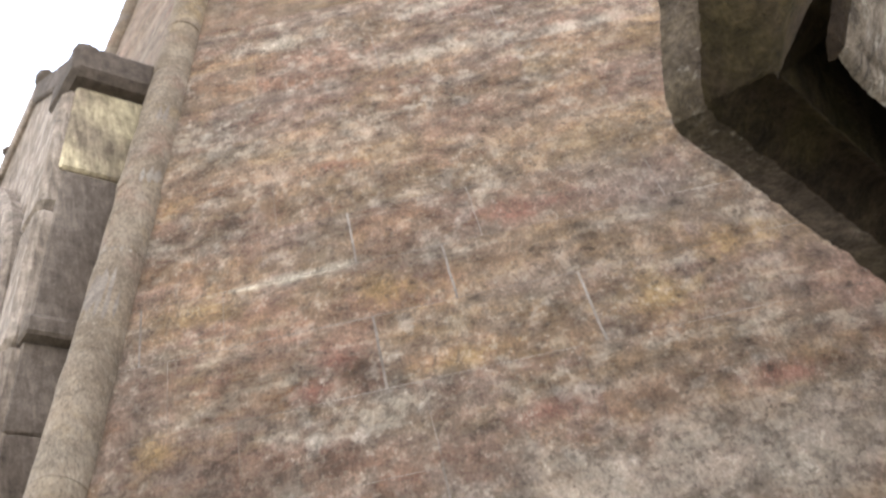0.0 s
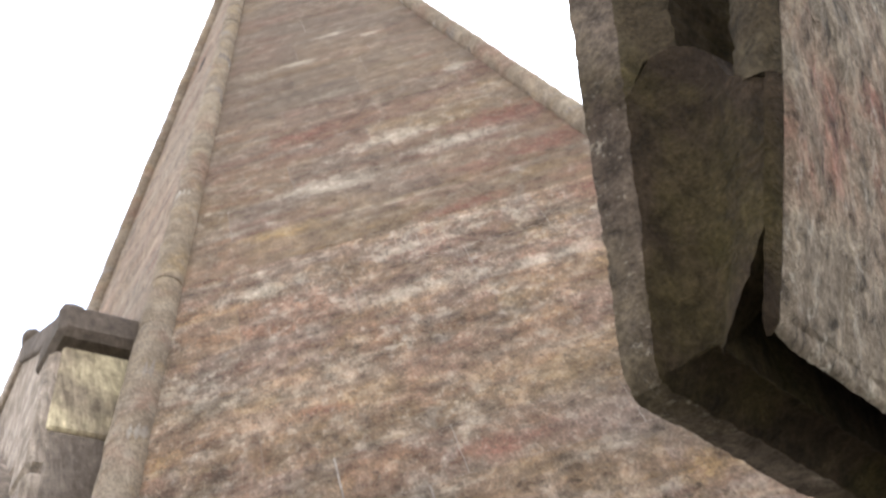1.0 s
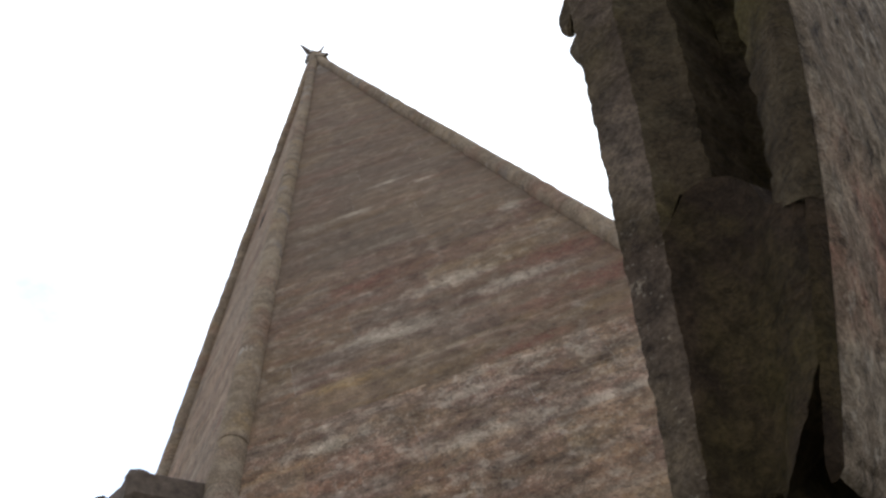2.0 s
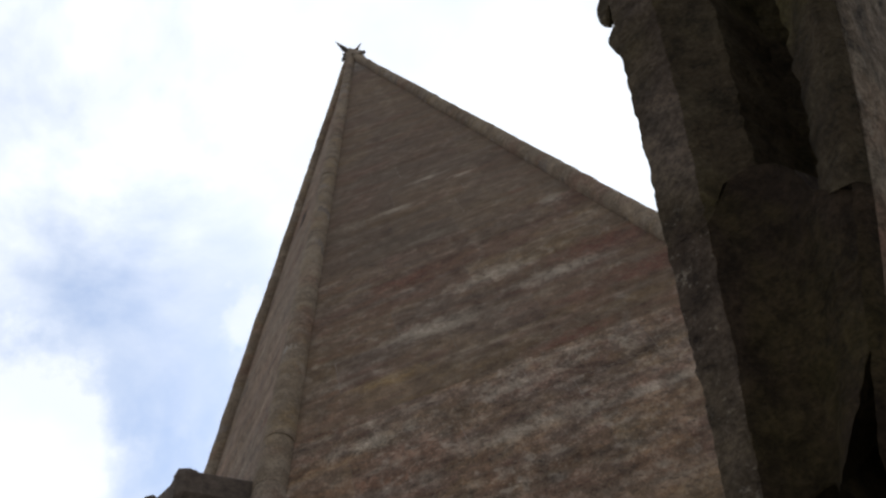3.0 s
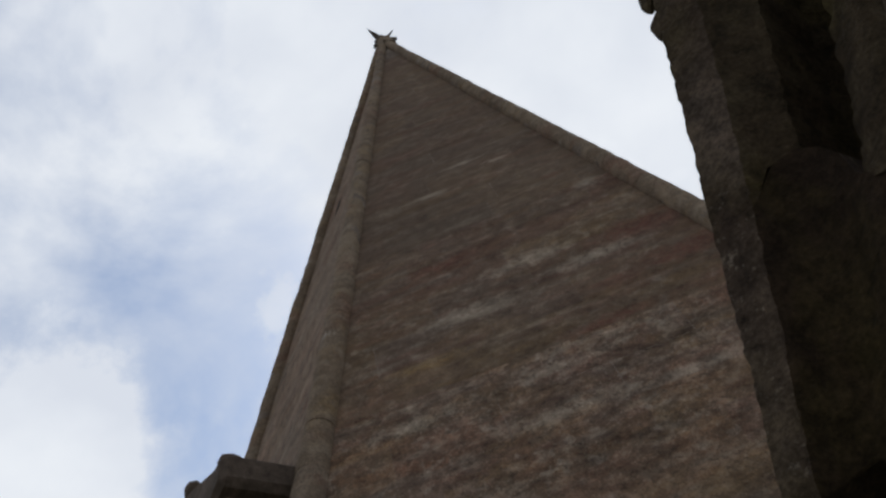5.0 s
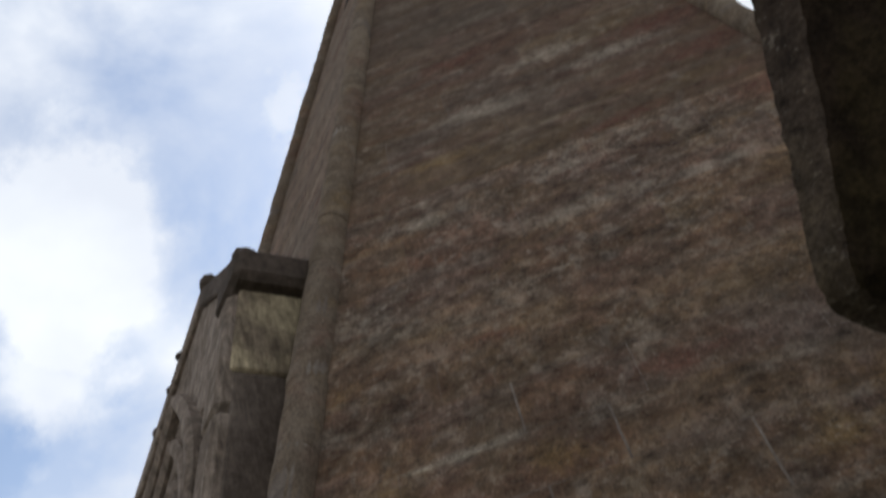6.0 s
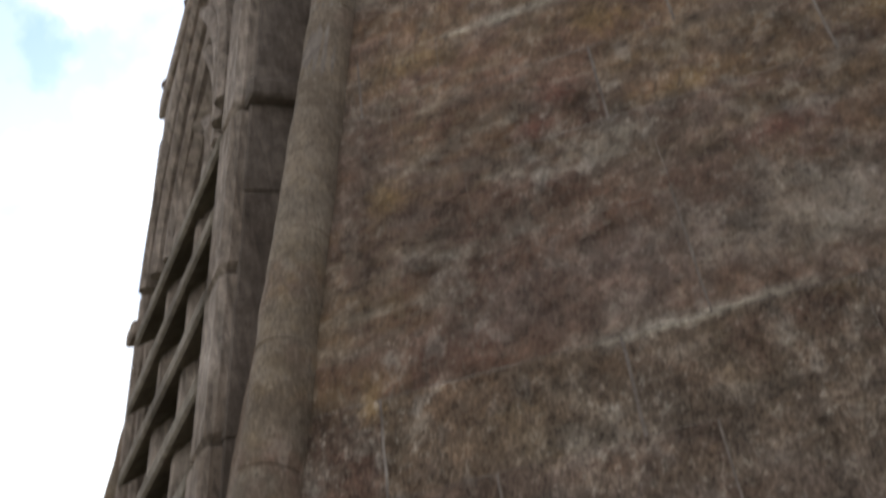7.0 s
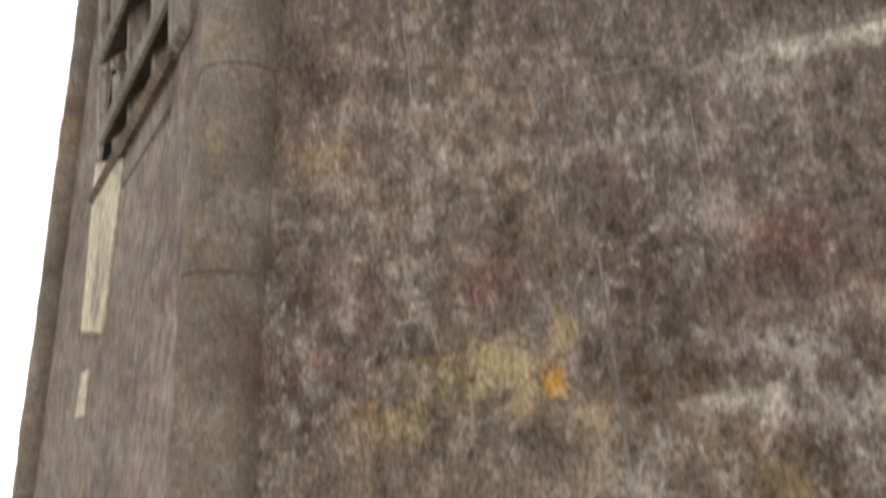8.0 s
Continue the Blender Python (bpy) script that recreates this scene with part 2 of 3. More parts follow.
# lichen, lime runs, pale bed ledges and iron-red beds on the face: colour, strength, and places (x, z, half-length,
# half-height)
PATCHES = (
    ("belt", (0.176, 0.120, 0.068), 0.36, ((-1.2, 2.6, 0.6, 0.35), (-0.4, 2.3, 0.6, 0.3), (0.3, 2.25, 0.55, 0.3), (-0.9, 3.15, 0.9, 0.25), (0.2, 3.1, 0.7, 0.28), (-0.7, 4.95, 0.4, 0.16), (0.45, 6.35, 0.3, 0.12), (-0.9, 0.72, 0.4, 0.12))),
    ("grey", (0.098, 0.074, 0.056), 0.6, ((-1.5, -0.62, 0.3, 0.13), (-0.95, 0.95, 0.25, 0.1))),
    ("grey", (0.255, 0.21, 0.175), 0.6, ((0.45, 1.4, 0.55, 0.28), (0.0, 1.35, 0.5, 0.2), (-0.25, 1.42, 0.35, 0.16))),
    ("grey", (0.15, 0.115, 0.10), 0.6, ((-0.94, 0.26, 1.0, 0.65), (0.58, 0.89, 1.0, 0.5), (-0.15, 2.35, 0.3, 0.12), (0.34, 2.70, 0.3, 0.2), (-0.9, 1.4, 0.5, 0.22))),
    ("red", (0.135, 0.062, 0.047), 0.78, ((-0.14, 2.76, 0.24, 0.08), (-0.91, 2.20, 0.13, 0.09), (-1.02, 2.06, 0.12, 0.06), (-0.81, 3.31, 0.14, 0.07), (0.46, 1.66, 0.2, 0.07),
                                       (0.73, 5.83, 0.4, 0.2), (0.87, 5.28, 0.4, 0.14), (0.97, 4.58, 0.3, 0.12), (0.19, 4.79, 0.3, 0.08), (-0.50, 6.42, 0.3, 0.08), (-0.82, -0.21, 0.12, 0.08), (-0.29, 1.73, 0.15, 0.06), (-1.48, -0.19, 0.12, 0.08))),
    ("yellow", (0.235, 0.15, 0.066), 0.52, ((0.20, 2.10, 0.16, 0.12), (0.55, 2.31, 0.2, 0.1), (-0.49, 2.06, 0.2, 0.07), (-0.68, 2.48, 0.16, 0.1), (-1.42, 2.60, 0.2, 0.1), (-1.52, 3.30, 0.15, 0.1),
                                          (-1.56, 1.97, 0.09, 0.1), (-0.79, 5.10, 0.3, 0.08), (-1.56, -0.36, 0.16, 0.1), (-1.42, -0.43, 0.1, 0.06), (-1.32, -0.32, 0.035, 0.05),
                                          (-1.67, 1.19, 0.05, 0.09), (-1.85, 0.19, 0.12, 0.06), (-0.89, -0.69, 0.1, 0.06), (-1.81, -0.43, 0.1, 0.06))),
    ("orange", (0.42, 0.19, 0.015), 0.9, ((-1.36, -0.41, 0.03, 0.045),)),
    ("lime", (0.42, 0.36, 0.275), 0.85, ((-0.62, 0.2, 0.4, 0.036), (-0.95, -0.51, 0.16, 0.03), (-0.55, 0.3, 0.14, 0.014), (-0.7, 1.165, 0.3, 0.014), (-1.05, 2.67, 0.28, 0.016))),
    ("cream", (0.31, 0.22, 0.11), 0.75, ((-1.5, -0.37, 0.16, 0.1), (-1.32, -0.31, 0.04, 0.05), (-1.72, -0.45, 0.1, 0.07))),
    # lime low down; higher up, bed ledges painted pale as if catching light
    ("pale", (0.35, 0.295, 0.245), 0.6, ((-0.20, 4.08, 0.504, 0.076), (0.43, 4.01, 0.36, 0.068), (-0.47, 5.54, 0.36, 0.119), (0.04, 5.98, 0.36, 0.119), (0.43, 5.66, 0.384, 0.102), (-0.37, 7.90, 0.16, 0.05),
                                       (0.70, 6.91, 0.1, 0.12), (0.26, 8.17, 0.14, 0.05), (-0.6, 0.44, 0.2, 0.035), (-0.78, -0.55, 0.2, 0.05), (-0.96, 4.49, 0.336, 0.085),
                                       (-0.01, 8.40, 0.18, 0.04), (-0.11, 4.51, 0.3, 0.068), (-0.73, 1.17, 0.42, 0.031), (-0.98, 2.67, 0.264, 0.034))),
)


def stains(lo, hi):
    """Those patches that lie between two heights."""
    kept = [(kind, colour, most, [p for p in spread if lo < p[1] < hi]) for kind, colour, most, spread in PATCHES]
    return [p for p in kept if p[3]]


TONES = ((0.146, 0.083, 0.058), (0.132, 0.093, 0.075), (0.149, 0.097, 0.060))
LOW = ashlar("low_spire_stone", ((0.138, 0.085, 0.061), (0.127, 0.093, 0.073), (0.142, 0.097, 0.06)), 0.2, 0.62, 0.028, stains(-1.6, 1.5), bedded=(0.95, 1.3), grainy=1.0, blotch=0.5, tooled=0.6)
STONE = ashlar("spire_stone", TONES, 0.2, 0.62, patches=stains(1.1, 4.7), bedded=(0.85, 1.6), grainy=0.62, blotch=0.5, tooled=0.35)
MIDDLE = ashlar("middle_spire_stone", ((0.120, 0.070, 0.051), (0.107, 0.078, 0.063), (0.119, 0.080, 0.051)), 0.1, 0.42, 0.022, stains(3.4, 9.0), 0.65, (0.62, 2.3), 0.36, 0.3)
UPPER = ashlar("upper_spire_stone", ((0.111, 0.075, 0.057), (0.106, 0.079, 0.062), (0.112, 0.078, 0.054)), 0.1, 0.32, 0.016, stains(6.0, 9.0), 0.45, (0.5, 2.4), 0.16)
SIDE = ashlar("spire_side_stone", ((0.163, 0.112, 0.083), (0.155, 0.119, 0.095), (0.168, 0.112, 0.085)), 0.15, 0.4, 0.018, worn=0.65, grainy=0.6, tooled=0.55)
ROLL = ashlar("roll_stone", ((0.15, 0.111, 0.082), (0.155, 0.12, 0.094), (0.144, 0.108, 0.08)), 0.3, 0.34, 0.012, worn=0.42, bedded=(1.0, 1.2), grainy=0.7, blotch=0.3)


def plain_stone(name, a, b, c, scale=6.0, depth=0.012, streaks=0.0):
    k = Mat(name)
    flat = k.scaled(1, 1, 1)
    big = k.noise(flat, scale * 0.35, 5, 0.6, 0.3)
    col = k.ramp(big, (0.35, a), (0.52, b), (0.68, c))
    mid = k.noise(flat, scale * 3, 6, 0.7)
    col = k.mix(0.7, col, k.ramp(mid, (0.3, 0.5), (0.7, 1.5)), "MULTIPLY")
    if streaks:
        run = k.noise(k.scaled(2.4, 2.4, 0.4), scale * 2.2, 6, 0.7, 0.3)
        col = k.mix(streaks, col, k.ramp(run, (0.34, 0.35), (0.64, 1.5)), "MULTIPLY")
    fine = k.noise(flat, scale * 16, 4, 0.7)
    col = k.mix(0.5, col, k.ramp(fine, (0.3, 0.6), (0.7, 1.4)), "MULTIPLY")
    return k.finish(col, k.mix(0.4, mid, fine), depth, 1.0)


MORTAR = plain_stone("lime_mortar", (0.11, 0.084, 0.063), (0.165, 0.13, 0.102), (0.28, 0.235, 0.19), 7, 0.003)
LUCARNE = plain_stone("lucarne_stone", (0.172, 0.129, 0.095), (0.245, 0.189, 0.144), (0.315, 0.249, 0.195), 6, 0.02, 0.7)
# lucarne stone's hues darkened: the recessed side's shade is in the colour
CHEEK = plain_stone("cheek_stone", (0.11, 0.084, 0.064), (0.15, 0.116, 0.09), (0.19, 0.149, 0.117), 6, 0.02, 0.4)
PALE = plain_stone("pale_stone", (0.5, 0.405, 0.26), (0.42, 0.335, 0.21), (0.19, 0.145, 0.1), 7, 0.012, 0.55)
CAP = plain_stone("cap_stone", (0.07, 0.052, 0.039), (0.095, 0.072, 0.055), (0.13, 0.10, 0.078), 6, 0.02)
LOUVRE = plain_stone("louvre_slate", (0.115, 0.091, 0.067), (0.163, 0.13, 0.094), (0.21, 0.17, 0.126), 6)
# near-black: the shade inside openings is put into this colour
SHADE_BLACK = plain_stone("painted_shade_black", (0.02, 0.017, 0.014), (0.025, 0.02, 0.017), (0.03, 0.026, 0.02), 6)
LEAD = plain_stone("roof_lead", (0.22, 0.215, 0.205), (0.27, 0.265, 0.25), (0.31, 0.30, 0.285), 1.5, 0.004)
TURF = plain_stone("churchyard_turf", (0.045, 0.06, 0.025), (0.06, 0.075, 0.03), (0.08, 0.085, 0.045), 0.8, 0.05)
IRON = plain_stone("weathered_iron", (0.06, 0.05, 0.045), (0.09, 0.075, 0.065), (0.13, 0.09, 0.07), 12, 0.002)


def buttress_stone(name, a, b, c, moss, lichen=0.3):
    k = Mat(name)
    flat = k.scaled(1, 1, 1)
    col = k.ramp(k.noise(flat, 4.0, 6, 0.65, 0.5), (0.36, a), (0.5, b), (0.66, c))
    green = k.ramp(k.noise(k.scaled(1, 1, 0.6), 3.4, 6, 0.62), (0.47, 0.0), (0.62, 1.0))
    col = k.mix(k.times(green, moss), col, (0.055, 0.043, 0.011))
    mid = k.noise(flat, 22.0, 6, 0.72, 0.3)
    col = k.mix(0.85, col, k.ramp(mid, (0.32, 0.35), (0.68, 1.65)), "MULTIPLY")
    spot = k.ramp(k.noise(flat, 55.0, 5, 0.7), (0.57, 0.0), (0.66, 1.0))
    spot = k.times(spot, k.ramp(k.noise(flat, 7.0, 4, 0.6), (0.45, 0.1), (0.6, 1.0)))
    col = k.mix(k.times(spot, lichen), col, (0.22, 0.18, 0.135))
    fine = k.noise(flat, 130.0, 4, 0.72)
    col = k.mix(0.75, col, k.ramp(fine, (0.3, 0.45), (0.7, 1.55)), "MULTIPLY")
    return k.finish(col, k.mix(0.35, mid, fine), 0.014, 1.0)


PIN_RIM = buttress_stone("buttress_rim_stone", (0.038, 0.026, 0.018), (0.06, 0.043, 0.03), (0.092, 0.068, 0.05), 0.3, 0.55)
# stones of the hollow: moss, with the recess's shade put into a darker colour
PIN_HOLLOW_SHADE = buttress_stone("shaded_hollow_stone", (0.0155, 0.0098, 0.006), (0.0235, 0.0152, 0.009), (0.032, 0.0215, 0.0125), 0.34, 0.03)
PIN_MOSS_SHADE = buttress_stone("mossy_shaded_edge_stone", (0.026, 0.018, 0.0105), (0.038, 0.027, 0.0155), (0.054, 0.041, 0.024), 0.55, 0.06)


def buttress_face():
    """The buttress's exposed wall: rough grey-brown stone with faint red patches, pale lichen, tooling and dark spots
    for pits.
    """
    k = Mat("buttress_wall_stone")
    flat, run = k.scaled(1, 1, 1), k.scaled(2.2, 2.2, 0.45)
    col = k.ramp(k.noise(flat, 2.8, 6, 0.65), (0.38, (0.107, 0.08, 0.057)), (0.5, (0.143, 0.11, 0.08)), (0.58, (0.144, 0.1, 0.07)), (0.66, (0.138, 0.07, 0.05)))
    tool = k.noise(run, 17.0, 7, 0.74, 0.3)
    col = k.mix(1.0, col, k.ramp(tool, (0.32, 0.2), (0.68, 1.8)), "MULTIPLY")
    fleck = k.ramp(k.noise(run, 20.0, 6, 0.74), (0.53, 0.0), (0.64, 1.0))
    fleck = k.times(fleck, k.ramp(k.noise(flat, 4.0, 4, 0.6), (0.4, 0.2), (0.6, 1.0)))
    col = k.mix(k.times(fleck, 0.7), col, (0.33, 0.28, 0.225))
    # pits are near-black spots: their shade is colour only, none are cut
    pit = k.ramp(k.noise(k.scaled(1.2, 1.2, 0.8), 13.0, 4, 0.6), (0.30, 1.0), (0.36, 0.0))
    col = k.mix(k.times(pit, 0.8), col, (0.02, 0.015, 0.011))
    fine = k.noise(flat, 120.0, 4, 0.72)
    col = k.mix(0.6, col, k.ramp(fine, (0.3, 0.5), (0.7, 1.5)), "MULTIPLY")
    return k.finish(col, k.mix(0.5, tool, k.noise(flat, 60.0, 5, 0.7)), 0.02, 1.0)


PIN_WALL = buttress_face()

# ---------------------------------------------------------------- helpers


def part(name, bm, mat, parent=None, label=""):
    me = bpy.data.meshes.new(name)
    bmesh.ops.recalc_face_normals(bm, faces=bm.faces)
    bm.to_mesh(me)
    bm.free()
    me.materials.append(mat)
    ob = new(name, me)
    ob.parent = parent
    return tagged(ob, label)


def thing(name, place, label, category, group="", kind=""):
    ob = new(name)
    ob.location = place
    return tagged(ob, label, category, group, kind)


def solid(bm, a, b, bevel=0.0):
    """A solid between two like-numbered rings of points, a and b."""
    n = len(a)
    va, vb = [bm.verts.new(p) for p in a], [bm.verts.new(p) for p in b]
    fs = [bm.faces.new(va[::-1]), bm.faces.new(vb)]
    for i in range(n):
        j = (i + 1) % n
        fs.append(bm.faces.new((va[i], va[j], vb[j], vb[i])))
    if bevel:
        es = list({e for f in fs for e in f.edges})
        bmesh.ops.bevel(bm, geom=es, offset=bevel, segments=1, affect="EDGES", clamp_overlap=True)


def rod(bm, p0, p1, r0, r1, n=10, rings=1, wobble=0.0, ends=1.0):
    """A round bar from p0 to p1; ends below 1 draw the end rings in."""
    p0, p1 = Vector(p0), Vector(p1)
    q = (p1 - p0).to_track_quat("Z", "Y")
    prev = None
    for k in range(rings + 1):
        t = k / rings
        c = p0.lerp(p1, t)
        r = (r0 + (r1 - r0) * t) * (ends if k in (0, rings) else 1.0)
        ring = []
        for j in range(n):
            d = q @ Vector((math.cos(2 * math.pi * j / n), math.sin(2 * math.pi * j / n), 0))
            ring.append(bm.verts.new(c + d * (r + wobble * noise.noise((c + d * r) * 7.0))))
        if prev:
            for j in range(n):
                bm.faces.new((prev[j], prev[(j + 1) % n], ring[(j + 1) % n], ring[j]))
        else:
            bm.faces.new(ring[::-1])
        prev = ring
    bm.faces.new(prev)


def smooth(ob):
    for p in ob.data.polygons:
        p.use_smooth = True
    caps = [p for p in ob.data.polygons if len(p.vertices) > 4]
    if caps:
        rim = {key for p in caps for key in p.edge_keys}
        for e in ob.data.edges:
            if tuple(sorted(e.vertices)) in rim:
                e.use_edge_sharp = True
    return ob


# ---------------------------------------------------------------- plan
H, TB = 15.0, 0.3153             # apex height over the datum, set-back of a face for each metre of height
AXIS = Vector((0, H * TB, 0))
T8 = math.tan(radians(22.5))
FLOOR = -1.62
rng = random.Random(4)


def on_face(i, e, z, out=0.0):
    """A point of face i (0 faces -y, 1 is its neighbour to -x): e metres along it from its middle, at height z, out metres proud."""
    a = radians(-138.4 if i == 1 else -90 - 45 * i)
    n = Vector((math.cos(a), math.sin(a), 0))
    t = Vector((-n.y, n.x, 0))
    tb = 0.316 if i == 1 else TB
    return AXIS + n * ((H - z) * tb) + t * e + Vector((0, 0, z)) + (n + Vector((0, 0, tb))) * (out / math.hypot(1, tb))


def half(z):
    return (H - z) * TB * T8


def reach(i, z):
    """How far face i runs to either side of its middle at height z."""
    if i == 1:
        return 0.1059 * (H - z), 0.1411 * (H - z)
    return half(z) + (0.2 * (H - z) / (H - FLOOR) if i == 0 else 0.0), half(z) - (0.18 * (H - z) / (H - FLOOR) if i == 0 else 0.0)


# ---------------------------------------------------------------- ground and tower top
def disc(bm, c, r, z0, z1, n, turn=0.0):
    ring = [(c[0] + r * math.cos(turn + 2 * math.pi * j / n), c[1] + r * math.sin(turn + 2 * math.pi * j / n)) for j in range(n)]
    solid(bm, [(x, y, z0) for x, y in ring], [(x, y, z1) for x, y in ring])


bm = bmesh.new()
disc(bm, AXIS, 70.0, -28.5, -28.0, 64)
tagged(part("ground", bm, TURF), "dark grassy ground far below the church tower", "ground", kind="structure")
bm = bmesh.new()
PLAN = [(-5.6, -3.05), (-0.4, -8.25), (0.4, -8.25), (5.6, -3.05), (5.6, 3.05), (0.4, 8.25), (-0.4, 8.25), (-5.6, 3.05)]


def slab(bm, grow, z0, z1):
    solid(bm, [(AXIS.x + x * grow, AXIS.y + y * grow, z0) for x, y in PLAN], [(AXIS.x + x * grow, AXIS.y + y * grow, z1) for x, y in PLAN])


slab(bm, 1.003, -28.0, FLOOR - 0.06)
tagged(part("wall_tower", bm, LUCARNE), "stone church tower under the spire", "tower", kind="structure")
bm = bmesh.new()
slab(bm, 1.0, FLOOR - 0.06, FLOOR)
tagged(part("floor", bm, LEAD), "flat grey lead roof round the spire's foot", "roof", kind="structure")

# ---------------------------------------------------------------- spire
spire = thing("spire", AXIS + Vector((0, 0, FLOOR)), "octagonal church spire of weathered pink and grey ashlar", "spire")


def spire_part(name, bm, mat, label="", parent=None):
    bm.transform(Matrix.Translation(-spire.location))
    return part(name, bm, mat, parent or spire, label)


# the arrises stand a little off the regular octagon, at the foot and at the tip
ROLL_SHIFT = {0: (-0.176, -0.02), 1: (-0.2, 0.0), 2: (0.132, -0.02), 7: (-0.8, -0.08)}


def arris(i, z):
    """The edge between face i and the one before it, at height z."""
    p = AXIS + Matrix.Rotation(radians(-45 * i), 3, "Z") @ Vector((half(z), -(H - z) * TB, 0)) + Vector((0, 0, z))
    lo, hi = ROLL_SHIFT.get(i, (0.0, 0.0))
    return p + Vector((hi + (lo - hi) * (H - z) / (H - FLOOR), 0, 0))


# the lucarne's opening goes through face 1: along it and up
OPEN = ((-0.5, 0.42), (1.09, 0.7), (1.09, 2.7), (0.25, 3.8), (-0.5, 2.5))


def core():
    bm = bmesh.new()
    lo, top = [bm.verts.new(arris(i, FLOOR)) for i in range(8)], bm.verts.new(AXIS + Vector((0, 0, H)))
    for i in range(8):
        if i == 1:
            continue
        bm.faces.new((lo[i], lo[(i + 1) % 8], top)).material_index = 1 if i in (2, 6, 7) else 0
    bm.faces.new(lo[::-1])
    ring = [bm.verts.new(on_face(1, e, z)) for e, z in OPEN]
    deep = [bm.verts.new(on_face(1, e, z, -0.9)) for e, z in OPEN]
    a, b, c, d, e = ring
    for f in ((lo[2], lo[1], b, a), (lo[1], top, d, c, b), (top, lo[2], a, e, d)):
        bm.faces.new(f).material_index = 1
    # sides and end of the opening are coloured near-black for its inner shade
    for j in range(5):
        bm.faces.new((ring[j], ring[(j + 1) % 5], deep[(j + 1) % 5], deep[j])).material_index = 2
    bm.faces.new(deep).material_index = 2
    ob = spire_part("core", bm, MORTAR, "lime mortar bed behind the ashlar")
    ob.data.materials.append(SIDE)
    ob.data.materials.append(SHADE_BLACK)


core()

# arris rolls: 0, 1 and 2 stand at the faces' edges that are seen, and are built stone by stone
for i in range(8):
    foot, tip = arris(i, FLOOR), arris(i, H - 0.2)
    if i > 2:
        bm = bmesh.new()
        rod(bm, foot, tip, 0.1, 0.06, 12, 4)
        smooth(spire_part("arris_roll", bm, ROLL))
        continue
    w, thin = (0.116, 0.5) if i == 1 else (0.1, 0.4)
    bm = bmesh.new()
    rod(bm, foot, tip, w * 0.95, w * (1 - thin) * 0.95, 16, 4)
    spire_part("roll_bed", bm, MORTAR)
    z = 0.0
    while z < 1.0:
        step = rng.uniform(0.025, 0.036)
        z1 = 1.0 if z + step > 0.985 else z + step
        bm = bmesh.new()
        r0, r1 = w - thin * w * z + rng.uniform(-0.002, 0.002), w - thin * w * z1 + rng.uniform(-0.002, 0.002)
        lean = Vector((rng.uniform(-1, 1), rng.uniform(-1, 1), 0)) * 0.0025
        rod(bm, foot.lerp(tip, z) + lean, foot.lerp(tip, z1 - 0.00025) + lean, r0, r1, 20, 9, 0.007, 0.985)
        smooth(spire_part("arris_roll_stone", bm, ROLL))
        z = z1

# finial on the apex
finial = thing("finial", AXIS + Vector((0, 0, H - 0.15)), "rusty iron finial with spiky leaves on the apex", "finial")


def finial_part(name, bm, mat):
    return part(name, bm, mat, finial)


bm = bmesh.new()
rod(bm, (0, 0, -0.15), (0, 0, 0.12), 0.17, 0.11, 8, 3, 0.01)
finial_part("capstone", bm, ROLL)
bm = bmesh.new()
rod(bm, (0, 0, 0.1), (0, 0, 0.34), 0.022, 0.016, 8, 2)
finial_part("rod", bm, IRON)
for way, w in (((-0.15, -0.17, 0.21), 0.045), ((0.17, -0.1, 0.05), 0.024)):
    bm = bmesh.new()
    d = Vector(way)
    side = d.cross(Vector((0, 0.8, 0.6))).normalized() * w
    root = Vector((0, 0, 0.13))
    thick = side.cross(d).normalized() * 0.025
    ring = [root - side * 0.35, root + side * 0.35, root + d * 0.45 + side, root + d * 1.05, root + d * 0.45 - side * 0.8]
    solid(bm, ring, [p + thick for p in ring], 0.006)
    finial_part("leaf", bm, IRON)
for way, r in (((0.13, 0.03, 0.08), 0.026), ((0.18, 0.0, -0.02), 0.03), ((-0.17, 0.04, 0.03), 0.014), ((-0.15, -0.02, -0.05), 0.03), ((-0.12, -0.07, -0.02), 0.024), ((-0.05, 0.16, 0.05), 0.024)):
    bm = bmesh.new()
    rod(bm, (0, 0, 0.11), Vector((0, 0, 0.11)) + Vector(way), r * 0.7, r, 7, 2, 0.006)
    finial_part("stub", bm, IRON)

# small putlog holes high on face 1: dark plates that paint their shade
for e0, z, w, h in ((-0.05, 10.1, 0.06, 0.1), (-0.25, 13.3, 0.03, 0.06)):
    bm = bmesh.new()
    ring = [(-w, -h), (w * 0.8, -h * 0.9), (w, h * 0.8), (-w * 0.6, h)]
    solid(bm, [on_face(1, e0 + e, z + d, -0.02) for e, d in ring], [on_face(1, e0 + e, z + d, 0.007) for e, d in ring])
    spire_part("putlog_hole", bm, SHADE_BLACK, "dark plate painted as the shade of a putlog hole")

# ---------------------------------------------------------------- lucarne on face 1
LN, LE = Vector((-math.cos(radians(42)), -math.sin(radians(42)), 0)), Vector((-math.sin(radians(42)), math.cos(radians(42)), 0))


def on_luc(e, z, out=0.0):
    """A point of the lucarne's front: e along it from its middle, at height z, out metres proud; its beds dip away from the arris."""
    zz = 0.950 * z - 0.149 * e - 0.180
    return AXIS + LN * (4.671 - 0.2 * zz + out) + LE * (0.948 * e - 0.270) + Vector((0, 0, zz))


luc = thing("lucarne", on_luc(-0.1, 0.84), "weathered stone lucarne window with sloping louvres and gabled top", "lucarne")


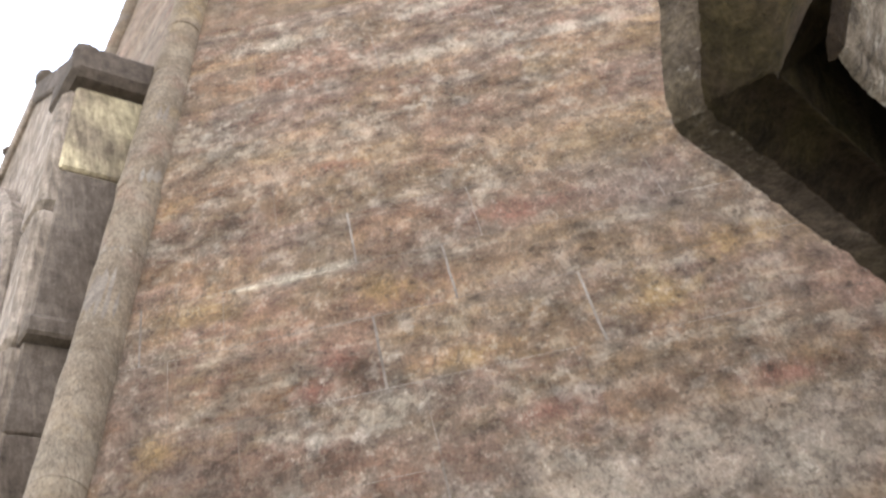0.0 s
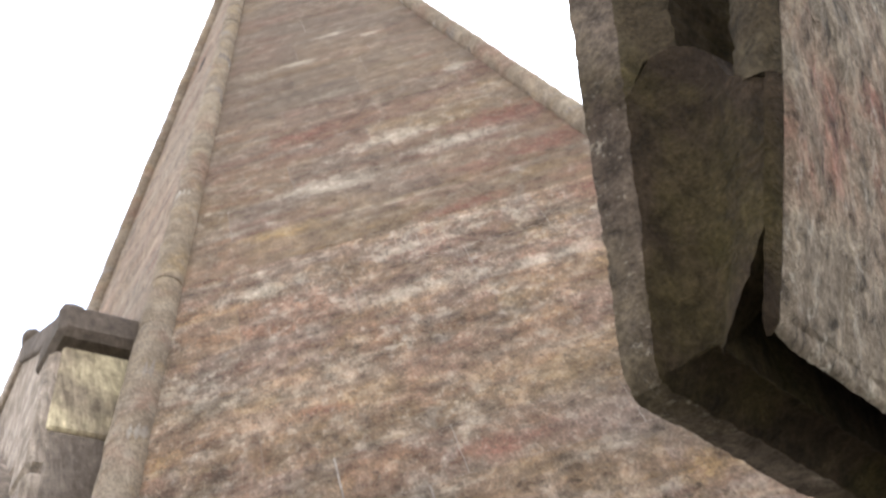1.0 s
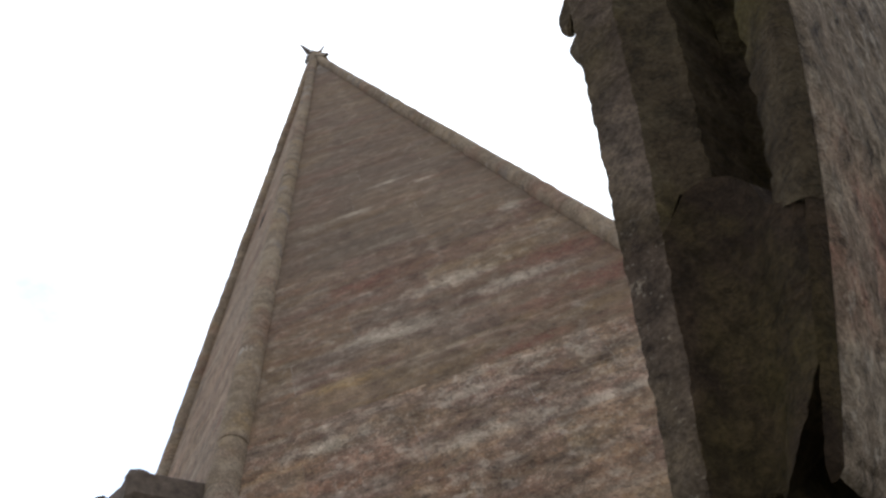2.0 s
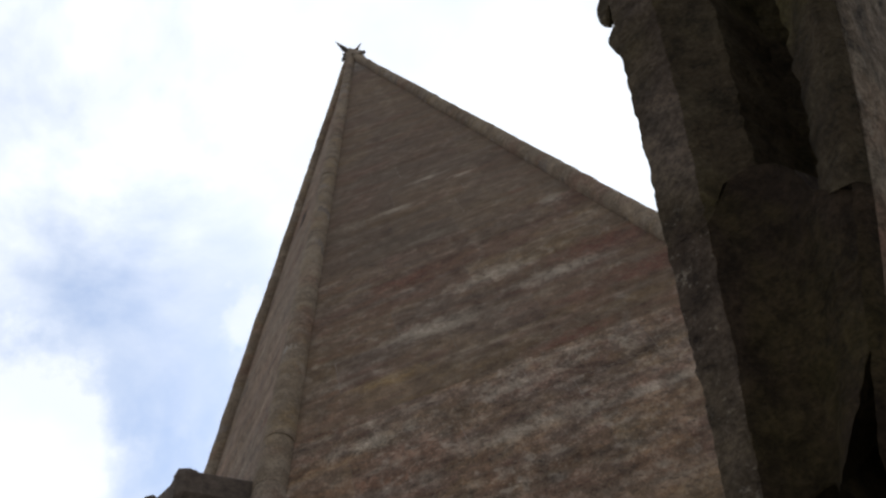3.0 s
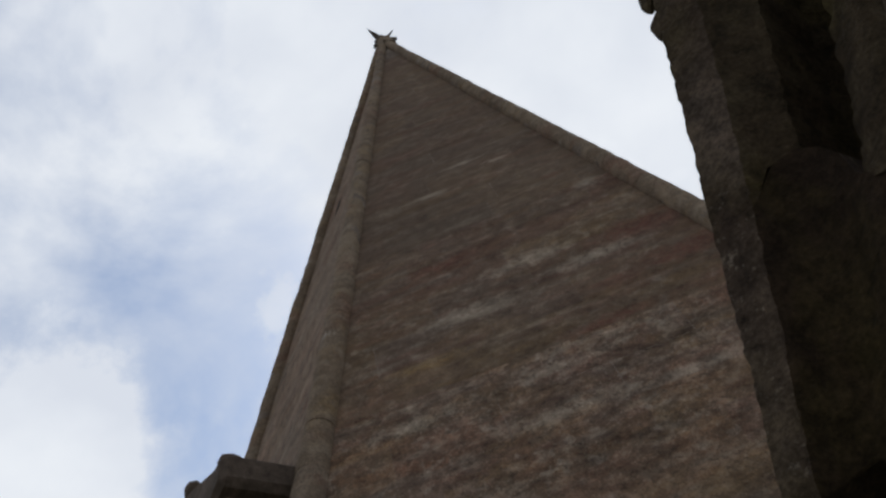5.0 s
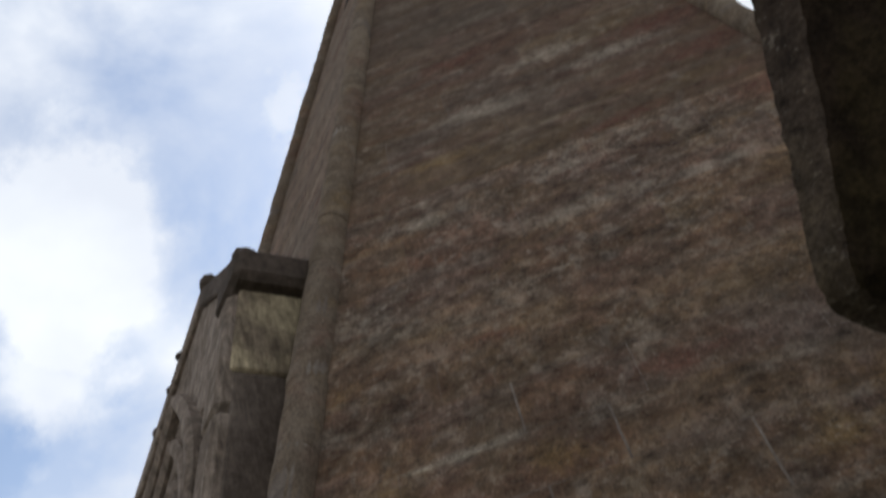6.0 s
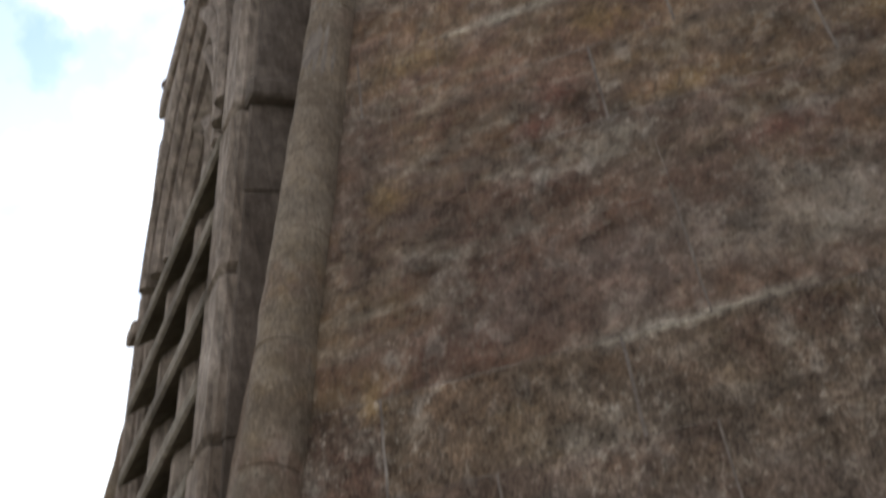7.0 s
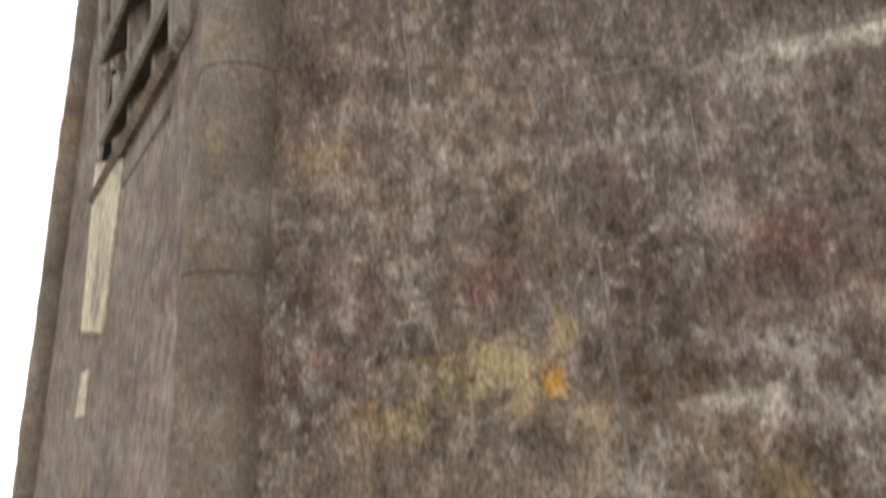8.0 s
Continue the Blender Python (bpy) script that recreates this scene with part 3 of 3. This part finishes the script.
def luc_part(name, outline, o0, o1, mat, label="", bevel=0.012, parent=None):
    bm = bmesh.new()
    solid(bm, [on_luc(e, z, o0) for e, z in outline], [on_luc(e, z, o1) for e, z in outline], bevel)
    bm.transform(Matrix.Translation(-luc.location))
    return part(name, bm, mat, parent or luc, label)


def luc_run(name, path, section, mat, label=""):
    """A moulding swept along (e, z) points; its section is (across, out) pairs."""
    bm = bmesh.new()
    rings = []
    for j, (e, z) in enumerate(path):
        e0, z0 = path[max(j - 1, 0)]
        e1, z1 = path[min(j + 1, len(path) - 1)]
        d = Vector((e1 - e0, z1 - z0)).normalized()
        rings.append([bm.verts.new(on_luc(e + d.y * x, z - d.x * x, o) - luc.location) for x, o in section])
    m = len(section)
    for a, b in zip(rings, rings[1:]):
        for k in range(m):
            bm.faces.new((a[k], a[(k + 1) % m], b[(k + 1) % m], b[k]))
    bm.faces.new(rings[0][::-1]), bm.faces.new(rings[-1])
    return part(name, bm, mat, luc, label)


def box(e0, e1, z0, z1):
    return [(e0, z0), (e1, z0), (e1, z1), (e0, z1)]


BACK = -0.8
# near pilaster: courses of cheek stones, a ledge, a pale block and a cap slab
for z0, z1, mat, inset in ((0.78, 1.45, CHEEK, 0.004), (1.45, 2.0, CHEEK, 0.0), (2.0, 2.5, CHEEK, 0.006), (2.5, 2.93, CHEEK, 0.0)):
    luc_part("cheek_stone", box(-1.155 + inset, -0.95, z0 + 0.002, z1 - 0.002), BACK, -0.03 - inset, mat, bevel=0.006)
# the ledge takes the darkened cheek stone, painting its shaded underside
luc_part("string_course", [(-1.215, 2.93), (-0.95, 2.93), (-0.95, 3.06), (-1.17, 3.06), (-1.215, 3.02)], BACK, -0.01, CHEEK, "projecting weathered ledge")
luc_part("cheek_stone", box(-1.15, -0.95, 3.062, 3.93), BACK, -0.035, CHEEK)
luc_part("pale_block", box(-1.16, -0.95, 3.934, 4.5), BACK, -0.012, PALE, "pale cream replacement stone")
luc_part("cap", [(-1.25, 4.5), (-0.9, 4.5), (-0.9, 4.76), (-1.05, 4.8), (-1.25, 4.72)], BACK, 0.05, CAP, "dark overhanging cap slab", bevel=0.035)
# light outer fillet of the near jamb
for z0, z1 in ((0.80, 1.45), (1.45, 2.15), (2.15, 2.93), (2.93, 3.7), (3.7, 4.5)):
    luc_part("jamb_fillet", box(-1.14, -0.9, z0 + 0.002, z1 - 0.002), -0.3, 0.035 + rng.uniform(-0.004, 0.004), LUCARNE, bevel=0.03)
# chamfered inner order of the near jamb
for z0, z1 in ((0.84, 1.75), (1.75, 2.6), (2.6, 3.3)):
    luc_part("jamb_stone", box(-0.9, -0.83, z0 + 0.002, z1 - 0.002), -0.4, -0.05 + rng.uniform(-0.004, 0.004), LUCARNE, bevel=0.02)
# far jamb in three orders
for e0, e1, out in ((0.66, 0.79, -0.10), (0.792, 0.9, -0.05), (0.902, 1.02, -0.01)):
    for z0, z1 in ((0.45, 1.4), (1.4, 2.35), (2.35, 3.4), (3.4, 4.45)):
        luc_part("far_jamb_stone", box(e0, e1, z0 + 0.002, z1 - 0.002), BACK, out + rng.uniform(-0.004, 0.004), LUCARNE, bevel=0.025)
luc_part("far_ledge", [(0.9, 3.1), (1.04, 3.1), (1.05, 3.19), (0.9, 3.2)], -0.5, 0.03, LUCARNE)
# gable over the opening
luc_part("gable", [(-0.95, 4.2), (1.0, 4.2), (1.0, 4.75), (-0.22, 5.45), (-0.95, 4.8)], BACK, -0.02, LUCARNE)
# far coping in the lighter stone paints its sunlit edge; near one is dark
luc_part("gable_coping", [(1.05, 4.66), (1.07, 4.82), (-0.22, 5.58), (-0.22, 5.4)], BACK, 0.01, LUCARNE)
luc_part("gable_coping", [(-0.223, 5.4), (-0.223, 5.58), (-1.0, 4.92), (-1.0, 4.72)], BACK, 0.01, CAP)
for e, z, out, r in ((-1.12, 4.76, -0.05, 0.08), (-0.28, 5.55, -0.05, 0.08), (0.12, 5.35, -0.02, 0.05), (0.3, 5.245, -0.02, 0.045), (0.52, 5.12, -0.02, 0.05), (0.95, 4.86, -0.02, 0.05)):
    bm = bmesh.new()
    bmesh.ops.create_icosphere(bm, subdivisions=2, radius=r)
    for v in bm.verts:
        v.co *= 1 + 0.5 * noise.noise(v.co * 11 + Vector((e * 9, z * 5, 0)))
        v.co.z *= 0.8
    bm.transform(Matrix.Translation(on_luc(e, z, out) - luc.location))
    smooth(part("crocket", bm, CAP, luc))
# nested lancet mouldings over the opening, with deep grooves between them
for width, rise, out in ((0.60, 1.27, 0.02), (0.74, 1.6, 0.045), (0.46, 1.0, -0.015)):
    for side in (-1, 1):
        run = [(-0.1 + side * width * (1 - (j / 14) ** 1.9), 3.2 + rise * j / 14 - 0.02 * (1 - side) * j / 14) for j in range(15)]
        luc_run("arch_moulding", run, ((-0.04, -0.12), (-0.045, out - 0.016), (-0.016, out + 0.01), (0.022, out + 0.008), (0.045, out - 0.018), (0.04, -0.12)), LUCARNE)
# opening: mullions, tracery ribs, louvres and a near-black panel painting the shade behind
luc_part("back", box(-0.95, 0.85, 0.4, 4.3), -0.62, -0.5, SHADE_BLACK, "near-black panel painted as the unlit belfry interior")
for em in (-0.34, 0.2):
    for z0, z1 in ((0.8, 1.6), (1.6, 2.4), (2.4, 3.25)):
        luc_run("mullion_stone", [(em, z0 + 0.001), (em, z1 - 0.001)], ((-0.08, -0.22), (-0.08, -0.08), (-0.03, -0.02), (0.03, -0.02), (0.08, -0.08), (0.08, -0.22)), LUCARNE)


def arc(c, r, a0, a1, n=9):
    return [(c[0] + r * math.cos(radians(a0 + (a1 - a0) * j / n)), c[1] + r * math.sin(radians(a0 + (a1 - a0) * j / n))) for j in range(n + 1)]


RIB = ((-0.045, -0.25), (-0.045, -0.07), (0.0, -0.02), (0.045, -0.07), (0.045, -0.25))
for c, r, a0, a1 in (((-0.34, 3.25), 0.5, 180, 125), ((-0.84, 3.25), 0.5, 55, 0), ((0.2, 3.25), 0.54, 180, 125), ((-0.34, 3.25), 0.54, 55, 0),
                     ((0.7, 3.25), 0.5, 180, 125), ((0.2, 3.25), 0.5, 55, 0), ((-0.08, 4.0), 0.24, 0, 358)):
    luc_run("tracery_rib", arc(c, r, a0, a1), RIB, LUCARNE)
for z in (0.62, 1.0, 1.38, 1.76, 2.14, 2.52, 2.9):
    bm = bmesh.new()
    lo, hi = [(-0.88, z, 0.03), (0.72, z, 0.03), (0.72, z + 0.26, -0.42), (-0.88, z + 0.26, -0.42)], 0.1
    solid(bm, [on_luc(a, b, o) for a, b, o in lo], [on_luc(a, b + hi, o) for a, b, o in lo], 0.018)
    bm.transform(Matrix.Translation(-luc.location))
    part("louvre", bm, LOUVRE, luc)
# sloping sill and the cream stones let into the wall under it
luc_part("sill", [(-0.93, 0.79), (0.9, 0.79), (0.9, 0.84), (-0.93, 0.84)], -0.3, 0.055, SIDE, "weathered stone sill", bevel=0.03)
for label, ring in (("pale cream replacement stone", ((-0.42, -0.12), (0.22, -0.14), (0.24, 0.53), (-0.6, 0.63))), ("small pale cream replacement stone", ((-0.28, -0.48), (-0.03, -0.46), (-0.03, -0.27), (-0.26, -0.29)))):
    bm = bmesh.new()
    solid(bm, [on_face(1, e, z, -0.1) for e, z in ring], [on_face(1, e, z, 0.016) for e, z in ring], 0.006)
    spire_part("pale_block", bm, PALE, label)

# ---------------------------------------------------------------- crocketed buttress beside the camera
KN = Vector((-0.318, -1.823, 0.894))
PA, PB = Vector((0.278, -0.084, 0.9656)).normalized(), Vector((0.594, 0.805, 0.0)).normalized()
PN = PB.cross(PA).normalized()
TOP, FAR = 2.9, 2.62
pin = thing("buttress", KN + PB * FAR,
            "dark mossy crocketed stone buttress with a hollow-moulded edge", "buttress")


def swell(a):
    """How much thicker the buttress is a metres up."""
    a = min(max(a, 0.0), 1.2)
    return 0.98 + 1.5 * a - 0.65 * a * a


def on_pin(a, b, h):
    """a metres up the buttress's edge, b along its face, h out from its back; the face leans out as it rises."""
    return KN + PA * a + PB * (b - 0.045 * max(a, 0)) + PN * (h * swell(a))


def pin_part(name, bm, mat, label="", parent=None):
    bm.transform(Matrix.Translation(-pin.location))
    return part(name, bm, mat, parent or pin, label)


def edge_profile(stone, g):
    """The moulded edge's section from the back to the face: (inset, out). g opens the quirk beside the face."""
    rim = [(0.004, 0.0), (0.003, 0.022), (0.005, 0.044), (0.014, 0.051)]
    arris = [(0.003, 0.186), (0.007, 0.193), (0.017, 0.198), (0.035, 0.2)]
    if stone == 0:
        w = 1 - g
        return rim + [(0.03, 0.064), (0.044, 0.08 + 0.004 * w), (0.05, 0.094 + 0.01 * w), (0.045, 0.106 + 0.018 * w), (0.03, 0.116 + 0.026 * w), (0.016, 0.124 + 0.056 * w),
                      (0.018 + 0.2 * g, 0.127 + 0.055 * w), (0.018 + 0.2 * g, 0.184)] + arris
    return rim + [(0.028, 0.06), (0.038, 0.072), (0.05, 0.085), (0.17, 0.092), (0.2, 0.112), (0.17, 0.138), (0.04, 0.146), (0.012, 0.168)] + arris


def joint_drop(a, h):
    """The bed joint over the corner stone steps up into the hollow and falls towards the face."""
    near = max(0.0, 1 - abs(a - 0.48) / (0.28 if a < 0.48 else 0.4))
    near = near * near * (3 - 2 * near)
    knots = ((0.0, -0.02), (0.046, -0.02), (0.06, 0.05), (0.09, 0.07), (0.12, 0.02), (0.15, -0.09), (0.2, -0.12))
    for (h0, v0), (h1, v1) in zip(knots, knots[1:]):
        if h <= h1:
            return near * (v0 + (v1 - v0) * max(0.0, h - h0) / (h1 - h0))
    return near * knots[-1][1]


def moulding(name, stations, label):
    """Sweeps the section along stations (a, b, stone, g): up the edge where a > 0, along the foot where b > 0, mitred between."""
    bm = bmesh.new()
    rows = []
    for j, (a, b, stone, g) in enumerate(stations):
        row = []
        for i, (d, h) in enumerate(edge_profile(stone, g) + [(0.5, 0.192), (0.5, 0.0)]):
            if stone and 4 < i < 11:       # ragged lips of the deep quirk
                h += 0.007 * noise.noise(Vector((a * 11, i // 8 * 5, 0))) + 0.003 * noise.noise(Vector((a * 45, i // 8 * 5, 3)))
            p = on_pin(max(a + joint_drop(a, h), d), d, h) if a > 0 else on_pin(d, max(b, d), h * 1.05 / swell(d))
            if d < 0.5:
                rough = 0.003 * noise.noise(p * 6.0) + 0.0025 * noise.noise(p * 26.0) + 0.0025 * noise.noise(p * 65.0) + 0.002 * noise.noise(p * 130.0)
                p += (PB if a > 0 else PA) * rough + PN * 0.5 * rough
                turn = max(0.0, 1 - (a if a > 0 else b) / 0.045)      # the corner is worn round
                p += (PB if a > 0 else PA) * 0.024 * turn * turn * max(0.0, 1 - d / 0.03)
            row.append(bm.verts.new(p))
        rows.append(row)
    m = len(rows[0])
    for j in range(len(rows) - 1):
        for i in range(m):
            q = (i + 1) % m
            f = bm.faces.new((rows[j][i], rows[j][q], rows[j + 1][q], rows[j + 1][i]))
            # past the rim the darker stone paints shade into the hollow
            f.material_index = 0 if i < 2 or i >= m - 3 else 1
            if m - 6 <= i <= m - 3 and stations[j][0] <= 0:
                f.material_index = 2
    bm.faces.new(rows[0][::-1]), bm.faces.new(rows[-1])
    bmesh.ops.recalc_face_normals(bm, faces=bm.faces)
    for e in bm.edges:
        e.smooth = e.calc_face_angle(0.0) < 0.85
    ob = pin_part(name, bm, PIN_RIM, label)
    ob.data.materials.append(PIN_MOSS_SHADE if stations[0][2] else PIN_HOLLOW_SHADE)
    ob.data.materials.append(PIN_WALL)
    smooth(ob)


def climb(a0, a1, stone):
    n = max(3, int((a1 - a0) / 0.009))
    return [(a0 + (a1 - a0) * j / n, 0.0, stone, min(1.0, max(0.0, 1.08 - (a0 + (a1 - a0) * j / n) / 0.14))) for j in range(n + 1)]


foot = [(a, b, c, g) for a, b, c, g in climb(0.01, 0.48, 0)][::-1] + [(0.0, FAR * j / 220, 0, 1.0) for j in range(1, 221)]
moulding("corner_stone", foot, "mossy hollow-moulded corner stone, shade painted in the hollow")
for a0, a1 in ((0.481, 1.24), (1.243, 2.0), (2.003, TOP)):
    moulding("edge_stone", climb(a0, a1, 1), "mossy hollow-moulded edge stone, shade painted in the hollow")


def wall_stone(a0, a1, b0, b1):
    bm = bmesh.new()
    na, nb = max(6, int((a1 - a0) / 0.016)), max(6, int((b1 - b0) / 0.016))
    grid = []
    for j in range(na + 1):
        row = []
        for i in range(nb + 1):
            a, b = a0 + (a1 - a0) * j / na, b0 + (b1 - b0) * i / nb
            p = on_pin(a, b, 0.2)
            out = 0.008 + 0.006 * noise.noise(p * 7) + 0.004 * noise.noise(Vector((a * 9, b * 40, 0))) + 0.003 * noise.noise(p * 45)
            out = max(out, 0.002)
            if (j == 0 and a0 < 0.1) or (i == 0 and b0 < 0.1):
                out = min(out, -0.001)
            row.append(bm.verts.new(p + PN * out))
        grid.append(row)
    back = [bm.verts.new(on_pin(a, b, 0.193)) for a, b in ((a0 + 0.003, b0 + 0.003), (a0 + 0.003, b1), (a1, b1), (a1, b0 + 0.003))]
    for j in range(na):
        for i in range(nb):
            bm.faces.new((grid[j][i], grid[j][i + 1], grid[j + 1][i + 1], grid[j + 1][i]))
    edges = [grid[0], [r[-1] for r in grid], grid[-1][::-1], [r[0] for r in grid][::-1]]
    for s, e in enumerate(edges):
        bm.faces.new([*e[::-1], back[s], back[(s + 1) % 4]])
    bm.faces.new(back)
    pin_part("wall_stone", bm, PIN_WALL, "rough tooled grey and reddish stone")


for a0, a1, cuts in ((0.016, 0.5, (0.02, 0.62, 1.3, 1.95, FAR)), (0.501, 1.0, (0.02, 0.85, 1.6, FAR)), (1.001, 1.55, (0.02, 0.55, 1.2, 1.9, FAR)), (1.551, 2.1, (0.02, 0.9, 1.7, FAR)), (2.101, TOP, (0.02, 0.6, 1.4, FAR))):
    for b0, b1 in zip(cuts, cuts[1:]):
        wall_stone(a0, a1, b0, b1 - 0.001)
bm = bmesh.new()
solid(bm, [on_pin(a, b, 0.004) for a, b in ((0.5, 0.49), (0.5, FAR), (TOP, FAR), (TOP, 0.49))], [on_pin(a, b, 0.165) for a, b in ((0.5, 0.49), (0.5, FAR), (TOP, FAR), (TOP, 0.49))])
pin_part("core", bm, PIN_RIM)

# crockets up the edge: stubby worn leaves that hang out behind it
STUB = ((-0.058, 0.012), (-0.03, -0.026), (0.03, -0.044), (0.05, -0.01), (0.045, 0.012))
DROP = ((0.02, 0.012), (0.0, -0.012), (-0.07, -0.028), (-0.04, -0.052), (0.01, -0.056), (0.06, -0.02), (0.07, 0.012))
for a, leaf in ((0.97, STUB), (1.085, DROP), (1.22, STUB), (1.36, DROP), (1.51, STUB), (1.69, DROP), (1.9, STUB), (2.14, DROP), (2.4, STUB), (2.66, DROP)):
    k = swell(a)
    bm = bmesh.new()
    solid(bm, [on_pin(a + 0.8 * x, 0.004 + 0.012 * (h < 0), 0.75 * h / k) for x, h in leaf], [on_pin(a + 0.8 * x, 0.055 - 0.02 * (h < 0), 0.75 * h / k) for x, h in leaf], 0.006)
    pin_part("crocket", bm, PIN_RIM)

# ---------------------------------------------------------------- ashlar of the spire, stone by stone
BEDS = [-1.62, -1.25, -0.87, -0.5, -0.14, 0.22, 0.52, 0.84, 1.16, 1.62, 1.99, 2.35, 2.66, 2.98, 3.32, 3.66, 4.0, 4.38, 4.76, 5.14, 5.54, 5.98, 6.3, 6.63, 6.97, 7.32]
while BEDS[-1] < H - 1.3:
    BEDS.append(BEDS[-1] + rng.uniform(0.3, 0.38))
FIXED = {(0, 2.66): [-0.79], (0, 2.35): [-1.62, -0.46], (0, 1.99): [-0.77, -0.02], (0, 1.16): [-0.65], (0, 0.84): [-1.64, -0.91], (0, 0.52): [-1.32, -0.72], (0, -0.14): [-1.3], (0, -0.5): [-1.22], (0, -0.87): [-1.22]}
DIP = 0.03                       # the beds of face 0 fall a little towards +x


OPEN_BEDS = (1.99, 2.66, 1.16, 0.22, 2.35)     # beds of face 0 whose lime shows


def block(i, z0, z1, left, right, mat, gaps=(0.0, 0.0)):
    """One ashlar of face i between two beds; left and right give its ends as functions of the height, gaps their open joints."""
    g, nx, nz = 0.0002 if rng.random() < 0.65 else 0.0018, 6, 4
    proud = rng.uniform(0.002, 0.005)
    tip = rng.uniform(-0.002, 0.002)
    bm = bmesh.new()
    grid = []
    for j in range(nz + 1):
        row = []
        g0 = 0.003 if i == 0 and z0 in OPEN_BEDS else g
        z = z0 + g0 + (z1 - z0 - g0 - g) * j / nz
        for k in range(nx + 1):
            e0, e1 = left(z) + g + gaps[0], right(z) - g - gaps[1]
            e = e0 + (e1 - e0) * k / nx
            z = z0 + g0 + (z1 - z0 - g0 - g) * j / nz - (DIP * (e + 0.6) if i == 0 else 0.0)
            rim = j in (0, nz) or k in (0, nx)
            p = on_face(i, e, z, 0.0)
            if rim:
                e, z_ = e + 0.004 * noise.noise(p * 13), z + 0.004 * noise.noise(p * 11 + Vector((5, 0, 0)))
            else:
                z_ = z
            out = max(0.0012, proud + tip * (j / nz - 0.5) + 0.002 * noise.noise(p * 2.3))
            out = 0.0006 if rim else out + 0.0025 * abs(noise.noise(p * 9))
            row.append(bm.verts.new(on_face(i, e, z_, out)))
        grid.append(row)
    for j in range(nz):
        for k in range(nx):
            bm.faces.new((grid[j][k], grid[j][k + 1], grid[j + 1][k + 1], grid[j + 1][k]))
    loop = grid[0] + [r[-1] for r in grid[1:]] + grid[-1][-2::-1] + [r[0] for r in grid[-2:0:-1]]
    low = [bm.verts.new(v.co - (on_face(i, 0, 0, 1.0) - on_face(i, 0, 0, 0.0)) * 0.04) for v in loop]
    for a in range(len(loop)):
        b = (a + 1) % len(loop)
        bm.faces.new((loop[a], low[a], low[b], loop[b]))
    spire_part("ashlar_block", bm, mat)


def course(i, z0, z1, mat):
    lo, hi = reach(i, z0)
    lo1, hi1 = reach(i, z1)
    cuts = list(FIXED.get((i, z0), []))
    e = -lo + rng.uniform(0.3, 0.75)
    while e < hi - 0.25:
        if all(abs(e - c) > 0.3 for c in cuts):
            cuts.append(e)
        e += rng.uniform(0.5, 0.95)
    cuts = sorted(c for c in cuts if -lo1 + 0.14 < c < hi1 - 0.22)
    if i == 1 and 0.5 < z0 < 3.5:      # the lucarne's opening
        cuts = sorted([c for c in cuts if not -0.8 < c < 1.35] + [-0.52, 1.11])
    ends = [lambda z: 0.02 - reach(i, z)[0]] + [lambda z, c=c: c for c in cuts] + [lambda z: reach(i, z)[1] - 0.02]
    wide = [0.0] + [0.0035 if c in FIXED.get((i, z0), []) else 0.0 for c in cuts] + [0.0]
    for a, b, ga, gb in zip(ends, ends[1:], wide, wide[1:]):
        if i == 1 and 0.5 < z0 < 3.5 and a(z0) == -0.52:
            continue
        block(i, z0, z1, a, b, mat, (ga, gb))


for z0, z1 in zip(BEDS, BEDS[1:]):
    course(0, z0, z1, UPPER if z0 > 7.2 or (z0 > 6.0 and rng.random() < 0.4) else (MIDDLE if z0 > 4.6 or (z0 > 4.1 and rng.random() < 0.3) else STONE if z0 > 1.1 else LOW))
for z0, z1 in zip(BEDS, BEDS[1:]):
    course(1, z0, z1, SIDE)


def plain_face(i):
    """The ashlar of a face that is never seen from the camera, in one mesh."""
    verts, faces = [], []
    for z0, z1 in zip(BEDS, BEDS[1:]):
        e = -half(z0) + 0.02
        while e < half(z0) - 0.05:
            f = min(e + rng.uniform(0.5, 0.95), half(z0) - 0.02)
            out = rng.uniform(0.0, 0.006)
            q = [(max(e, -half(z) + 0.02) + 0.003, min(f, half(z) - 0.02) - 0.003, z) for z in (z0 + 0.003, z1 - 0.003)]
            if all(b > a for a, b, _ in q):
                n = len(verts)
                (a0, b0, za), (a1, b1, zb) = q
                for o in (-0.03, out):
                    verts += [on_face(i, a0, za, o), on_face(i, b0, za, o), on_face(i, b1, zb, o), on_face(i, a1, zb, o)]
                faces += [tuple(n + k for k in f4) for f4 in ((4, 5, 6, 7), (0, 1, 5, 4), (1, 2, 6, 5), (2, 3, 7, 6), (3, 0, 4, 7))]
            e = f
    me = bpy.data.meshes.new("ashlar_face")
    me.from_pydata([v - spire.location for v in verts], [], faces)
    me.materials.append(SIDE)
    ob = new("ashlar_face", me)
    ob.parent = spire
    tagged(ob, kind="stuff")


for i in (2, 3, 4, 5):
    plain_face(i)
